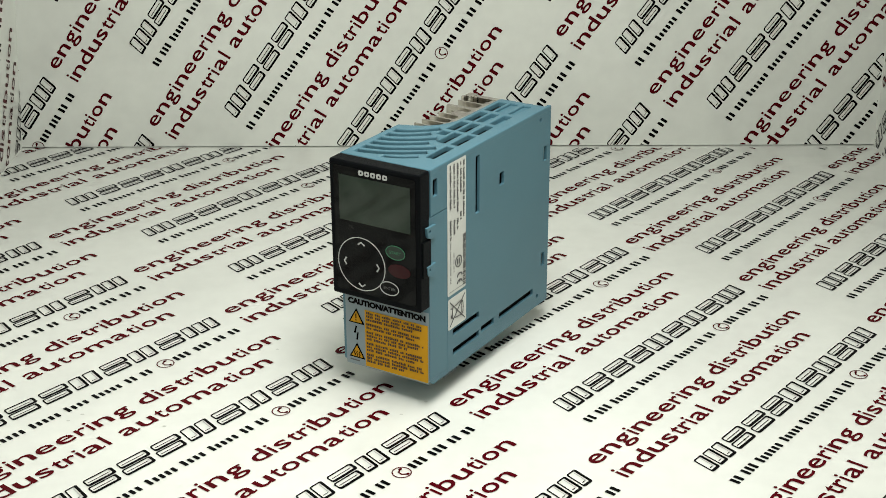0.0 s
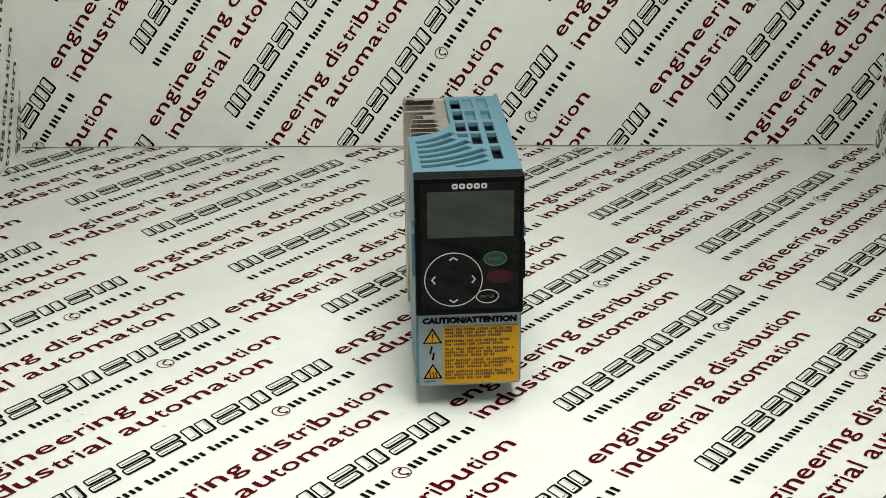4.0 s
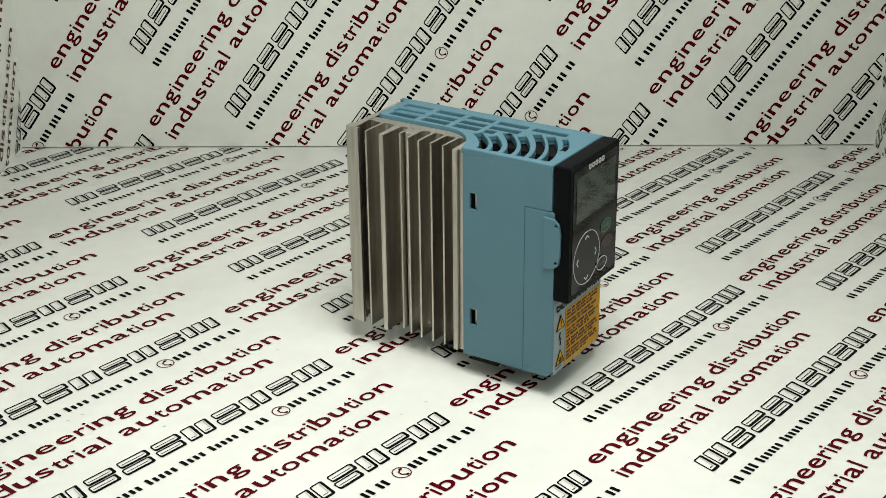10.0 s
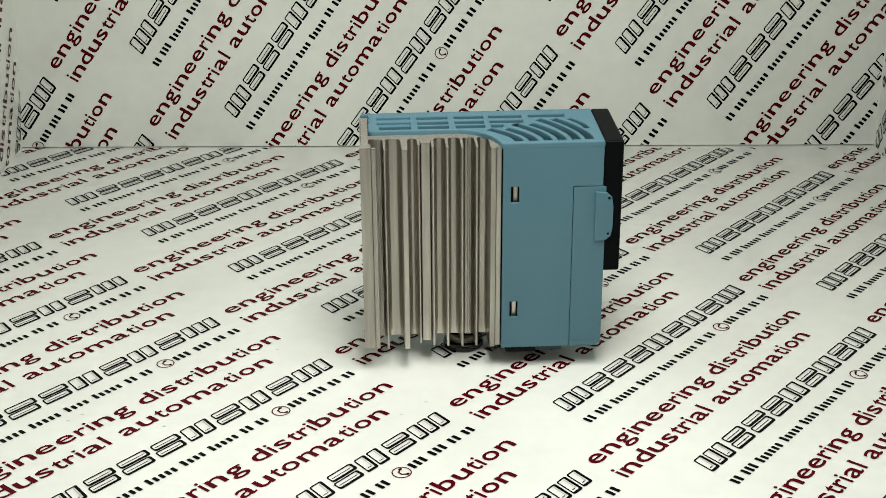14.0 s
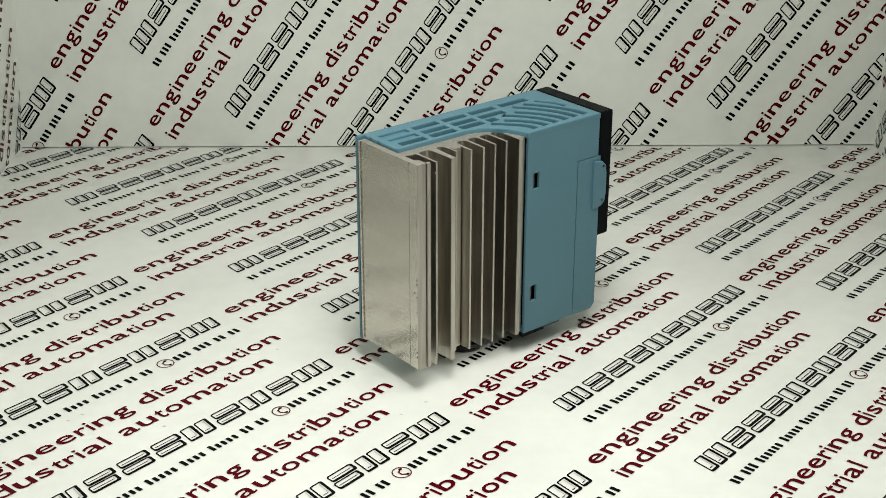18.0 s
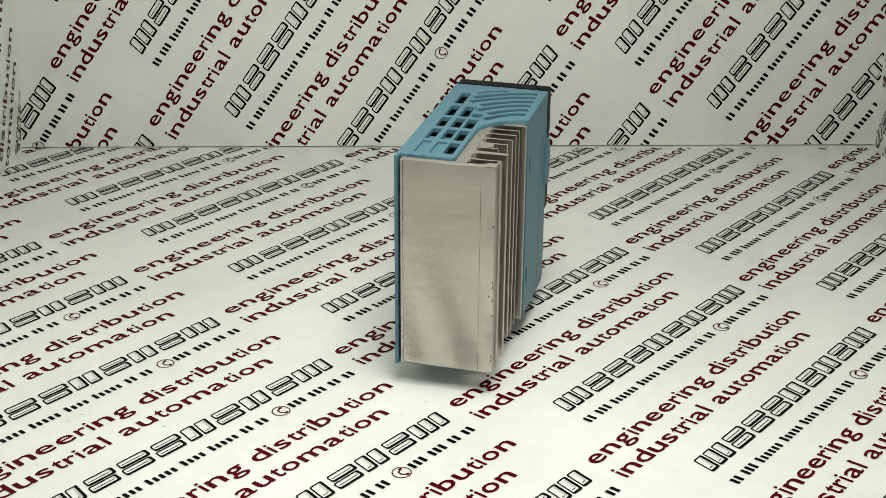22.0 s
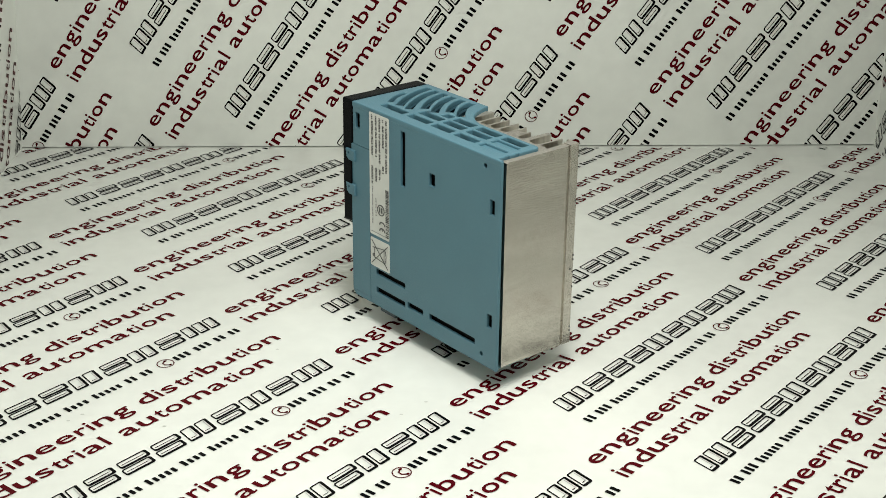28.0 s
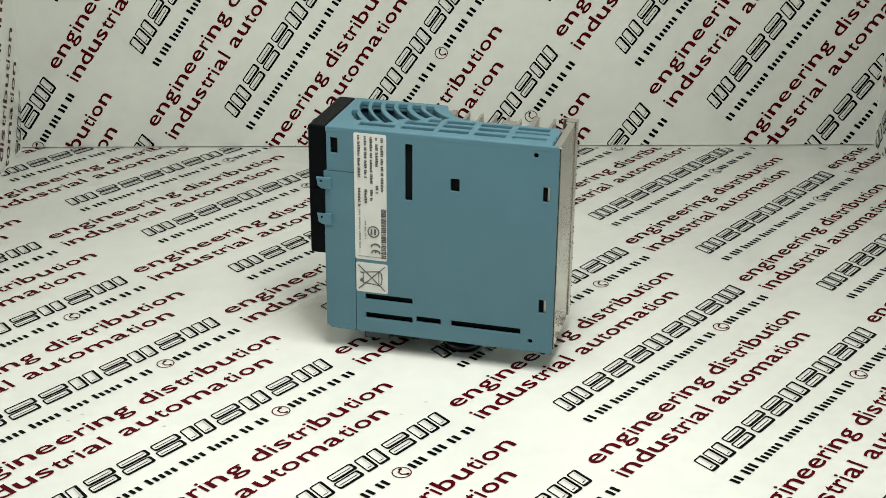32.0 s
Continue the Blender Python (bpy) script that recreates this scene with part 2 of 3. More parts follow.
def clipped(pts, me, bounds):
    """The print mesh with its corners at pts, cut to the sheet's bounds; None where nothing is left."""
    u0, u1, v0, v1 = bounds
    lo_u, hi_u = pts[:, 0].min(), pts[:, 0].max()
    lo_v, hi_v = pts[:, 1].min(), pts[:, 1].max()
    if hi_u < u0 or lo_u > u1 or hi_v < v0 or lo_v > v1:
        return None
    bm = bmesh.new()
    bm.from_mesh(me)
    for vert, co in zip(bm.verts, pts):
        vert.co = co
    for co, no, cut in (((u0, 0, 0), (-1, 0, 0), lo_u < u0), ((u1, 0, 0), (1, 0, 0), hi_u > u1), ((0, v0, 0), (0, -1, 0), lo_v < v0), ((0, v1, 0), (0, 1, 0), hi_v > v1)):
        if cut:
            bmesh.ops.bisect_plane(bm, geom=bm.verts[:] + bm.edges[:] + bm.faces[:], plane_co=co, plane_no=no, clear_outer=True)
    if not bm.faces:
        bm.free()
        return None
    out = bpy.data.meshes.new("print")
    bm.to_mesh(out)
    bm.free()
    return out


def stretched(pts, middle, along, across, turn):
    """The sheet's slack: a smooth drift of the print along and across its lines, in millimetres, over 0.4 m from the middle."""
    x, y = np.clip((pts[:, 0] - middle[0]) / 0.4, -1.25, 1.25), np.clip((pts[:, 1] - middle[1]) / 0.4, -1.25, 1.25)
    terms = np.stack((x, y, x * x, x * y, y * y, x ** 3, x * x * y, x * y * y, y ** 3))
    du, dv = np.array(along) @ terms / 1000, np.array(across) @ terms / 1000
    c, s = math.cos(radians(TEXT_TURN + turn)), math.sin(radians(TEXT_TURN + turn))
    pts[:, 0] += c * du - s * dv
    pts[:, 1] += s * du + c * dv
    return pts


def lay_print(sheet, origin, turn, bounds, js, ms, shifts, usual=(0.0, 0.0), slack=None):
    """The repeats of the print on one sheet; shifts sets single lines off, where the sheet was printed in strips."""
    q = Matrix.Rotation(radians(turn), 2)
    flat = []
    for me, ink, name in PRINT:
        co = np.empty(len(me.vertices) * 3)
        me.vertices.foreach_get("co", co)
        flat.append(np.c_[co.reshape(-1, 3), np.ones(len(me.vertices))])
    for m_ in ms:
        for j in js:
            at = j * STEP_B + m_ * STEP_C
            if m_ % 2:
                at = at + ODD + j * ODD_B
            at = Vector(origin) + q @ at
            du, dv = shifts.get((j, m_), usual)
            mat = Matrix.Translation((at.x, at.y, PRINT_LIFT)) @ Matrix.Rotation(radians(TEXT_TURN + turn), 4, "Z") @ Matrix.Translation((du / 1000, dv / 1000, 0))
            for co, (me, ink, name) in zip(flat, PRINT):
                pts = (co @ np.array(mat).T)[:, :3]
                if slack:
                    pts = stretched(pts, *slack, turn)
                cut = clipped(pts, me, bounds)
                if cut is not None:
                    part(name, cut, ink, sheet)


# lines set off by a few millimetres along and across themselves
FLOOR_SHIFTS = {(0, -1): (-0.4, 0.4), (0, 0): (-1.4, -1.0), (1, -2): (2.0, 0.6), (1, -1): (-2.2, -1.5), (1, 0): (-0.1, 1.3), (2, -2): (1.4, 0.8), (2, -1): (0.3, -0.4), (2, 0): (0.2, -0.3),
                (3, -2): (1.4, -0.6), (3, -1): (-3.1, -0.8), (3, 0): (-1.6, 0.5), (3, 1): (5.0, 0.7), (4, -2): (0, -0.5), (4, -1): (4.0, 0.5), (4, 0): (0.8, -0.2), (4, 1): (0.8, -0.3),
                (5, -2): (2.8, -0.4), (5, -1): (-1.5, 0.6), (5, 0): (-1.6, -1.3), (5, 1): (0, -0.8), (6, 0): (-1.3, -1.6), (7, -1): (1.5, 2.5)}
WALL_SHIFTS = {(0, -1): (-2.3, -1.0), (0, 0): (0.7, 0.8), (1, -2): (1.9, 2.3), (1, -1): (-0.2, 2.2), (1, 0): (-1.8, 2.9), (2, -1): (1.7, 4.5), (2, 0): (-2.4, 2.1), (3, -1): (2.0, 2.4),
               (3, 0): (-3.7, 2.2), (3, 1): (-4.0, 0.9), (4, -1): (-5.4, 2.9), (4, 0): (3.3, 1.5), (4, 1): (1.0, 2.0), (5, 0): (3.2, 1.0)}
FLOOR_SLACK = ((0.0, 1.1), (2.5, 4.2, -0.6, -1.0, -2.8, -1.5, 0.6, 0.7, -3.3), (0.4, 1.5, 2.0, 0.7, -1.8, 0.5, 1.9, 1.4, -2.5))
WALL_SLACK = ((0.0, 0.1), (1.0, -7.2, 2.0, -0.7, 0, 1.4, -0.9, -0.2, 0), (-0.6, -7.9, 1.6, -0.6, 0.5, 0.2, 0, 0, 0))
lay_print(floor, (-0.3933, 1.4207), 0.0, (SIDE_W + 0.001, SIDE_E - 0.001, FRONT_Y + 0.005, WALL_Y - 0.004), range(-8, 18), range(-5, 6), FLOOR_SHIFTS, (0, 0), FLOOR_SLACK)
lay_print(wall_north, (-0.3459, 0.1181), 5.281, (SIDE_W + 0.002, SIDE_E - 0.002, 0.002, HIGH - 0.01), range(-12, 14), range(-6, 8), WALL_SHIFTS, (0.0, 1.0), WALL_SLACK)
lay_print(wall_west, (1.3151, -0.4150), 16.2, (FRONT_Y + 0.005, 1.585, 0.002, HIGH - 0.01), range(-12, 14), range(-6, 8), {})
lay_print(wall_east, (-1.6, 0.0), 5.0, (-1.59, -FRONT_Y - 0.005, 0.002, HIGH - 0.01), range(-12, 14), range(-6, 8), {})

# small specks on the floor sheet
random.seed(5)
for x, y in ((-0.1366, 1.0855), (-0.0317, 0.9776), (-0.0131, 0.9969), (-0.2733, 0.9776), (-0.2818, 0.9682), (-0.2081, 0.9598)):
    r = random.uniform(0.0006, 0.0012)
    part("speck", plate([oval(x, y, r * 1.4, r * 0.8, 9)], 0.0, 0.0, None, 0.0003), SPECK, floor)

# ---- the turning spindle under the drive ----
AXIS = (0.01696, 1.0956)
turntable = tagged(new("turntable"), "small dark steel turning spindle with a black rubber ring", "turntable")
turntable.location = (*AXIS, 0)
part("rubber_ring", lathe([(0.0112, 0.0), (0.0150, 0.0), (0.0164, 0.0014), (0.0168, 0.0036), (0.0163, 0.0056), (0.0154, 0.0066), (0.0120, 0.0068)]), RUBBER, turntable, "black rubber ring", True)
part("spindle", lathe([(0.0118, 0.0005), (0.0118, 0.0062), (0.0154, 0.0068), (0.0157, 0.0110), (0.0155, 0.0145), (0.0148, 0.0153), (0.0070, 0.0155)]), STEEL, turntable, "dark turned steel spindle", True)
part("screw_head", lathe([(0.0066, 0.0150), (0.0066, 0.0176), (0.0056, 0.0183)]), RUBBER, turntable, "black screw head on the spindle")

# ---- the drive: origin on the turning axis near floor level, front towards -y ----
XL, XR, YF, YK, YB, ZB, ZT = -0.0443, 0.0356, -0.1094, -0.1220, 0.0812, 0.0114, 0.1867
drive = tagged(new("motor_drive"), "light blue motor drive with black keypad and bare aluminium heat sink", "motor drive")
drive.scale = (0.987, 0.987, 0.987)
RIGHT = axes((0, 1, 0), (0, 0, 1), (1, 0, 0), (XR, 0, 0))
LEFT = axes((0, -1, 0), (0, 0, 1), (-1, 0, 0), (XL, 0, 0))
FRONT = axes((1, 0, 0), (0, 0, 1), (0, -1, 0), (0, YF, 0))
FACE_AT = axes((1, 0, 0), (0, 0, 1), (0, -1, 0), (0.0004, YK, 0.0022))
BACK = axes((-1, 0, 0), (0, 0, 1), (0, 1, 0), (0, YB, 0))

# top cover with its curved slots and its grid of openings
curve_edge = [(-0.0094, 0.010), (-0.0099, 0.003), (-0.0118, -0.004), (-0.0155, -0.0112), (-0.0205, -0.0168), (-0.027, -0.0215), (-0.035, -0.0250), (XL - 0.00015, -0.0280)]
outline = [(XL - 0.00015, -0.1072), (XR + 0.00015, -0.1072), (XR + 0.00015, 0.0795), (XR - 0.0030, 0.0795), (XR - 0.0031, 0.0741), (0.0262, 0.0741), (0.0258, 0.0731), (0.0222, 0.0731), (0.0218, 0.0741), (0.0165, 0.0741), (0.0161, 0.0731), (0.0125, 0.0731), (0.0121, 0.0741),
           (-0.0060, 0.0741), (-0.0076, 0.0735), (-0.0088, 0.0722), (-0.0094, 0.0700)] + curve_edge


def curved_slot(x0, y0, x1, y1, half):
    n = 9
    mid = [(x0 + (x1 - x0) * k / n, y0 + (y1 - y0) * (k / n) ** 1.8) for k in range(n + 1)]
    return stroke(mid, 2 * half)


slots = [curved_slot(-0.0388, -0.0415, -0.0092, -0.0205, 0.0034), curved_slot(-0.0386, -0.0527, -0.0092, -0.0345, 0.0034),
         curved_slot(-0.0383, -0.0640, 0.0012, -0.0415, 0.0034), curved_slot(-0.0380, -0.0750, 0.0012, -0.0545, 0.0034),
         curved_slot(-0.0377, -0.0858, 0.0120, -0.0617, 0.0034), curved_slot(-0.0374, -0.0962, 0.0120, -0.0738, 0.0034),
         curved_slot(-0.0120, -0.0975, 0.0120, -0.0862, 0.0022)]
openings = [rect(-0.0057, 0.0020, a, b, 0.0006, 1) for a, b in ((0.0405, 0.0655), (0.0105, 0.0350), (-0.0180, 0.0050), (-0.0325, -0.0228))]
openings += [rect(0.0046, 0.0121, a, b, 0.0006, 1) for a, b in ((0.0405, 0.0672), (0.0105, 0.0350), (-0.0180, 0.0052), (-0.0490, -0.0226))]
openings += [rect(0.0169, 0.0242, a, b, 0.0006, 1) for a, b in ((0.0405, 0.0672), (0.0105, 0.0352), (-0.0182, 0.0052), (-0.0490, -0.0226), (-0.0840, -0.0545))]
part("top_cover", plate([outline] + slots + openings, 0.0046, 0.0008, None, ZT - 0.0046), BLUE, drive, "light blue vented top cover")
rib_outline = [(XL + 0.003, -0.1045), (0.0145, -0.1045), (0.0145, -0.0585), (0.0032, -0.0390), (-0.0075, -0.0150)] + [(u + 0.0030, v - 0.0030) for u, v in curve_edge[3:-1]] + [(XL + 0.003, -0.0315)]
part("vent_grille", plate([rib_outline] + slots, 0.0018, 0.0, None, ZT - 0.0066), BLUE, drive)
for x0 in (0.0046, 0.0169):
    part("opening_floor", box(x0 - 0.0003, x0 + 0.0079, 0.0400, 0.0676, ZT - 0.0046, ZT - 0.0020), BLUE, drive)
    part("opening_floor", box(x0 - 0.0003, x0 + 0.0079, 0.0205, 0.0352, ZT - 0.0075, ZT - 0.0040), BLUE, drive)

# side panels
SEAM_Y, SEAM_Z = -0.0838, 0.1500
panel = [(SEAM_Y + 0.00015, ZB), (0.0803, ZB), (0.0803, ZT - 0.0012), (-0.1068, ZT - 0.0012), (-0.1068, SEAM_Z + 0.00015), (SEAM_Y + 0.00015, SEAM_Z + 0.00015)]
holes = [rect(-0.0419, -0.0359, 0.1308, 0.1778, 0.0008, 2), rect(-0.0048, 0.0024, 0.1423, 0.1530, 0.0008, 2), rect(-0.1034, -0.0974, 0.1646, 0.1778, 0.0008, 2),
         rect(0.0688, 0.0742, 0.1409, 0.1532), rect(0.0685, 0.0741, 0.0463, 0.0580), oval(0.0624, 0.1783, 0.0019, 0.0019, 16), oval(0.0625, 0.0207, 0.0019, 0.0019, 16),
         rect(-0.0758, -0.0357, 0.0406, 0.0458, 0.0008, 2), rect(-0.0758, -0.0357, 0.0238, 0.0290, 0.0008, 2), rect(-0.0324, -0.0119, 0.0254, 0.0306, 0.0008, 2), rect(-0.0033, 0.0544, 0.0254, 0.0307, 0.0008, 2)]
part("side_panel", plate([panel] + holes, 0.0028, 0.0004, RIGHT, -0.0028), BLUE, drive, "light blue side panel with slots")
left_panel = [(0.0288, ZB), (0.0288, ZT - 0.0012), (0.1068, ZT - 0.0012), (0.1068, SEAM_Z + 0.00015), (-SEAM_Y - 0.00015, SEAM_Z + 0.00015), (-SEAM_Y - 0.00015, ZB)]
left_holes = [rect(0.0351, 0.0415, 0.1375, 0.1510), rect(0.0351, 0.0415, 0.0388, 0.0525)]
part("side_panel", plate([left_panel] + left_holes, 0.0028, 0.0004, LEFT, -0.0028), BLUE, drive, "light blue side panel with two hook slots")
for z0 in (0.0368, 0.1355):
    part("retaining_clip", box(XL + 0.0046, XL + 0.0068, -0.0408, -0.0372, z0, z0 + 0.018, 0.0003, 1), ALU, drive, "bare aluminium clip behind the slot")
for z0 in (0.0450, 0.1395):
    part("retaining_clip", box(XR - 0.0055, XR - 0.0030, 0.0718, 0.0760, z0, z0 + 0.015, 0.0003, 1), ALU, drive, "bare aluminium clip behind the slot")
part("bottom_panel", plate([[(XL + 0.003, -0.0835), (XR - 0.003, -0.0835), (XR - 0.003, 0.0780), (-0.0060, 0.0780), (-0.0094, 0.0740), (-0.0094, -0.0285), (XL + 0.003, -0.0285)]], 0.0025, 0.0, None, ZB + 0.0005), BLUE, drive)
# filler boxes, black in place of the shade behind vents and slots
part("shade_filler", box(-0.0085, XR - 0.0045, -0.1060, 0.0755, ZB + 0.004, ZT - 0.0078), DARK, drive, "black filler for the unlit inside of the case")
part("shade_filler", box(XL + 0.0075, -0.0085, -0.1060, -0.0315, ZB + 0.004, ZT - 0.0260), DARK, drive, "black filler for the unlit inside of the case")
# plain cylinder added for an unidentified bluish shape below the slots
drum = lathe([(0.0062, 0.0), (0.0080, 0.0012), (0.0080, 0.0240), (0.0070, 0.0262)], 28)
drum.transform(axes((0, 0, 1), (0, 1, 0), (-1, 0, 0), (-0.0110, -0.0620, ZT - 0.0170)))
part("vent_cylinder", drum, DRUM, drive, "dark blue cylinder of unclear kind under the vents", True)

# the front terminal cover wraps both sides
cover = [(XL, -0.0841), (XL, YF), (XR, YF), (XR, -0.0841), (XR - 0.0025, -0.0841), (XR - 0.0025, YF + 0.0025), (XL + 0.0025, YF + 0.0025), (XL + 0.0025, -0.0841)]
chin = box(XL, XR, YF, -0.0841, ZB, ZB + 0.0044)
for v in chin.vertices:
    if v.co.z < ZB + 0.001 and v.co.y < YF + 0.001:
        v.co.y += 0.0042
terminal_cover = part("terminal_cover", plate([cover], SEAM_Z - 0.0003 - ZB - 0.0044, 0.0005, None, ZB + 0.0044), BLUE, drive, "light blue front terminal cover")
part("lower_edge", chin, BLUE, terminal_cover, "chamfered lower edge")
part("bottom_panel", box(XL + 0.0026, XR - 0.0026, YF + 0.0060, -0.0840, ZB + 0.001, ZB + 0.003), BLUE, drive)
part("terminal_block", box(-0.0340, 0.0290, -0.0790, -0.0580, 0.0030, ZB + 0.0004, 0.0008), SHADED_BLUE, drive, "blue terminal block under the case, shade put into its colour")
# assumed block, added in black to deepen the shade under the case
part("terminal_block", box(-0.0380, 0.0250, -0.0575, -0.0330, 0.0040, ZB + 0.0004, 0.0008), DARK, drive, "assumed block under the case, black for the shade there")

# keypad
keypad = part("keypad", box(XL, XR, YK, -0.1075, 0.0776, ZT, 0.0020, 3), BLACK, drive, "black plastic keypad")
part("keypad_face", plate([rect(-0.0405, 0.0318, 0.0806, 0.1805, 0.0015)], 0.0004, 0.0, FACE_AT), FACE, keypad, "glossy black film face")
part("display", plate([rect(-0.0356, 0.0275, 0.1380, 0.1738)], 0.0003, 0.0, FACE_AT, 0.0004), LCD, keypad, "blank grey-green display")


def on_face(name, loops, mat, label="", lift=0.0005):
    return part(name, plate(loops, 0.0002, 0.0, FACE_AT, lift), mat, keypad, label)


WC, WZ = -0.0168, 0.1046
on_face("button_ring", [oval(WC, WZ, 0.0216, 0.0217, 48), oval(WC, WZ, 0.0209, 0.0210, 48)], GREY_PRINT, "light grey ring round the arrows")
for du, dv, a in ((0, 0.0165, 90), (0, -0.0172, -90), (-0.0147, 0, 180), (0.0147, 0, 0)):
    ca, sa = math.cos(radians(a)), math.sin(radians(a))
    tip = [(WC + du + ca * u - sa * v, WZ + dv + sa * u + ca * v) for u, v in ((-0.0010, 0.0030), (0.0012, 0.0), (-0.0010, -0.0030))]
    on_face("arrow", [stroke(tip, 0.0012)], GREY_PRINT)
on_face("start_button", [oval(0.0140, 0.1205, 0.0084, 0.0054)], GREEN_PRINT, "dark green start button")
on_face("start_ring", [oval(0.0140, 0.1205, 0.0087, 0.0057), oval(0.0140, 0.1205, 0.0082, 0.0052)], GREEN_LINE, "", 0.0007)
on_face("stop_button", [oval(0.0172, 0.1062, 0.0100, 0.0054)], RED_PRINT, "dark red stop button")
on_face("enter_backing", [oval(0.0083, 0.0905, 0.0090, 0.0060)], FACE, "", 0.0007)
on_face("enter_ring", [oval(0.0083, 0.0905, 0.0086, 0.0057), oval(0.0083, 0.0905, 0.0079, 0.0050)], GREY_PRINT, "light grey outlined enter button", 0.0010)
for text, u, v, mat in (("START", 0.0140, 0.1192, GREEN_LINE), ("ENTER", 0.0083, 0.0892, DIM_PRINT)):
    part("button_text", words(text, 0.0036, 0.0, FACE_AT @ Matrix.Translation((u, v, 0.0010)), 0.0, "CENTER"), mat, keypad)
for k in range(5):
    on_face("maker_mark", [rect(-0.0176 + k * 0.0053, -0.0133 + k * 0.0053, 0.1757, 0.1797, 0.0012, 2), rect(-0.0163 + k * 0.0053, -0.0146 + k * 0.0053, 0.1769, 0.1785, 0.0005, 2)], GREY_PRINT, "", 0.0005)

part("side_grip", box(XR - 0.001, XR + 0.0014, -0.1195, -0.1085, 0.1050, 0.1338, 0.0006), BLACK, keypad)

# clips at the keypad's sides
clip = [(0.1010, 0.1040), (0.1100, 0.1052), (0.1140, 0.1085), (0.1152, 0.1160), (0.1152, 0.1330), (0.1140, 0.1410), (0.1100, 0.1448), (0.1010, 0.1458)]
part("keypad_clip", plate([clip, rect(0.1108, 0.1126, 0.1390, 0.1412), rect(0.1108, 0.1126, 0.1090, 0.1112)], 0.0030, 0.0005, LEFT, -0.0008), BLUE, drive, "light blue side clip with two small holes")
for z0 in (0.1036, 0.1342):
    tab = [(-0.1030, z0), (-0.1110, z0 + 0.0004), (-0.1140, z0 + 0.0025), (-0.1152, z0 + 0.0097), (-0.1030, z0 + 0.0097)]
    part("keypad_clip", plate([tab, rect(-0.1122, -0.1104, z0 + 0.0055, z0 + 0.0073)], 0.0030, 0.0004, RIGHT, -0.0008), BLUE, drive, "small light blue clip with a hole")

def small_print(u0, u1, v, h, pitch):
    """One line of print too small to read: a bar a letter, in words."""
    out, u, left = [], u0, random.randint(3, 9)
    while u + pitch < u1:
        if left:
            tall = h * random.choice((0.75, 1.0, 1.0))
            out.append(rect(u, u + pitch * 0.68, v - h / 2, v - h / 2 + tall))
            left -= 1
        else:
            left = random.randint(2, 9)
        u += pitch
    return out


# warning sticker on the front
sticker = part("warning_sticker", plate([rect(XL + 0.0022, XR - 0.0008, ZB + 0.0010, 0.0730)], 0.0002, 0.0, FRONT), STICKER_GREY, drive, "grey and yellow warning sticker")


def on_front(name, loops, mat, lift=0.0004):
    return part(name, plate(loops, 0.0002, 0.0, FRONT, lift), mat, sticker)


on_front("yellow_field", [rect(-0.0238, 0.0340, 0.0138, 0.0622)], YELLOW)
part("warning_text", words("CAUTION/ATTENTION", 0.0062, 0.0715, FRONT @ Matrix.Translation((-0.0393, 0.0655, 0.0006)), 0.00042), BLACK_INK, sticker)
random.seed(7)
v = 0.0600
for count in (3, 2, 3, 3, 3):
    for k in range(count):
        end = 0.0328 - (random.uniform(0.001, 0.006) if k < count - 1 else random.uniform(0.006, 0.026))
        part("text_line", joined([plate([loop], 0.0002, 0.0, FRONT, 0.0008) for loop in small_print(-0.0222, end, v, 0.0019, 0.00165)]), YELLOW_PRINT, sticker)
        v -= 0.0028
    v -= 0.0012
for top in (0.0617, 0.0317):
    tri = [(-0.0393, top - 0.0130), (-0.0244, top - 0.0130), (-0.0318, top)]
    inner = [(-0.0318 + (u + 0.0318) * 0.74, top - 0.0086 + (v + 0.0086 - top) * 0.74) for u, v in tri]
    on_front("warning_triangle", [tri], BLACK_INK)
    on_front("triangle_field", [inner], YELLOW, 0.0007)
on_front("triangle_sign", [rect(-0.0323, -0.0314, 0.0532, 0.0572)], BLACK_INK, 0.0010)
on_front("triangle_sign", [rect(-0.0323, -0.0314, 0.0512, 0.0522)], BLACK_INK, 0.0010)
for k in range(3):
    u = -0.0340 + k * 0.0022
    on_front("triangle_sign", [stroke([(u, 0.0202), (u + 0.0007, 0.0218), (u - 0.0004, 0.0232), (u + 0.0005, 0.0248)], 0.0008)], BLACK_INK, 0.0010)
on_front("lightning_sign", [stroke([(-0.0322, 0.0462), (-0.0338, 0.0400), (-0.0308, 0.0408), (-0.0318, 0.0345)], 0.0015)], BLACK_INK)
on_front("text_line", [rect(-0.0385, -0.0295, 0.0158, 0.0168)], LABEL_INK)

# rating label and the crossed-out bin label on the side panel
label_a = part("rating_label", plate([rect(-0.0838, -0.0570, 0.0763, 0.1838, 0.0015)], 0.0002, 0.0, RIGHT), WHITE_LABEL, drive, "white rating label with small print and a bar code")
label_b = part("bin_label", plate([rect(-0.0832, -0.0565, 0.0475, 0.0735, 0.0015)], 0.0002, 0.0, RIGHT), WHITE_LABEL, drive, "white label with a crossed-out bin")


def on_side(name, loops, mat, parent, lift=0.0004):
    return part(name, plate(loops, 0.0002, 0.0, RIGHT, lift), mat, parent)


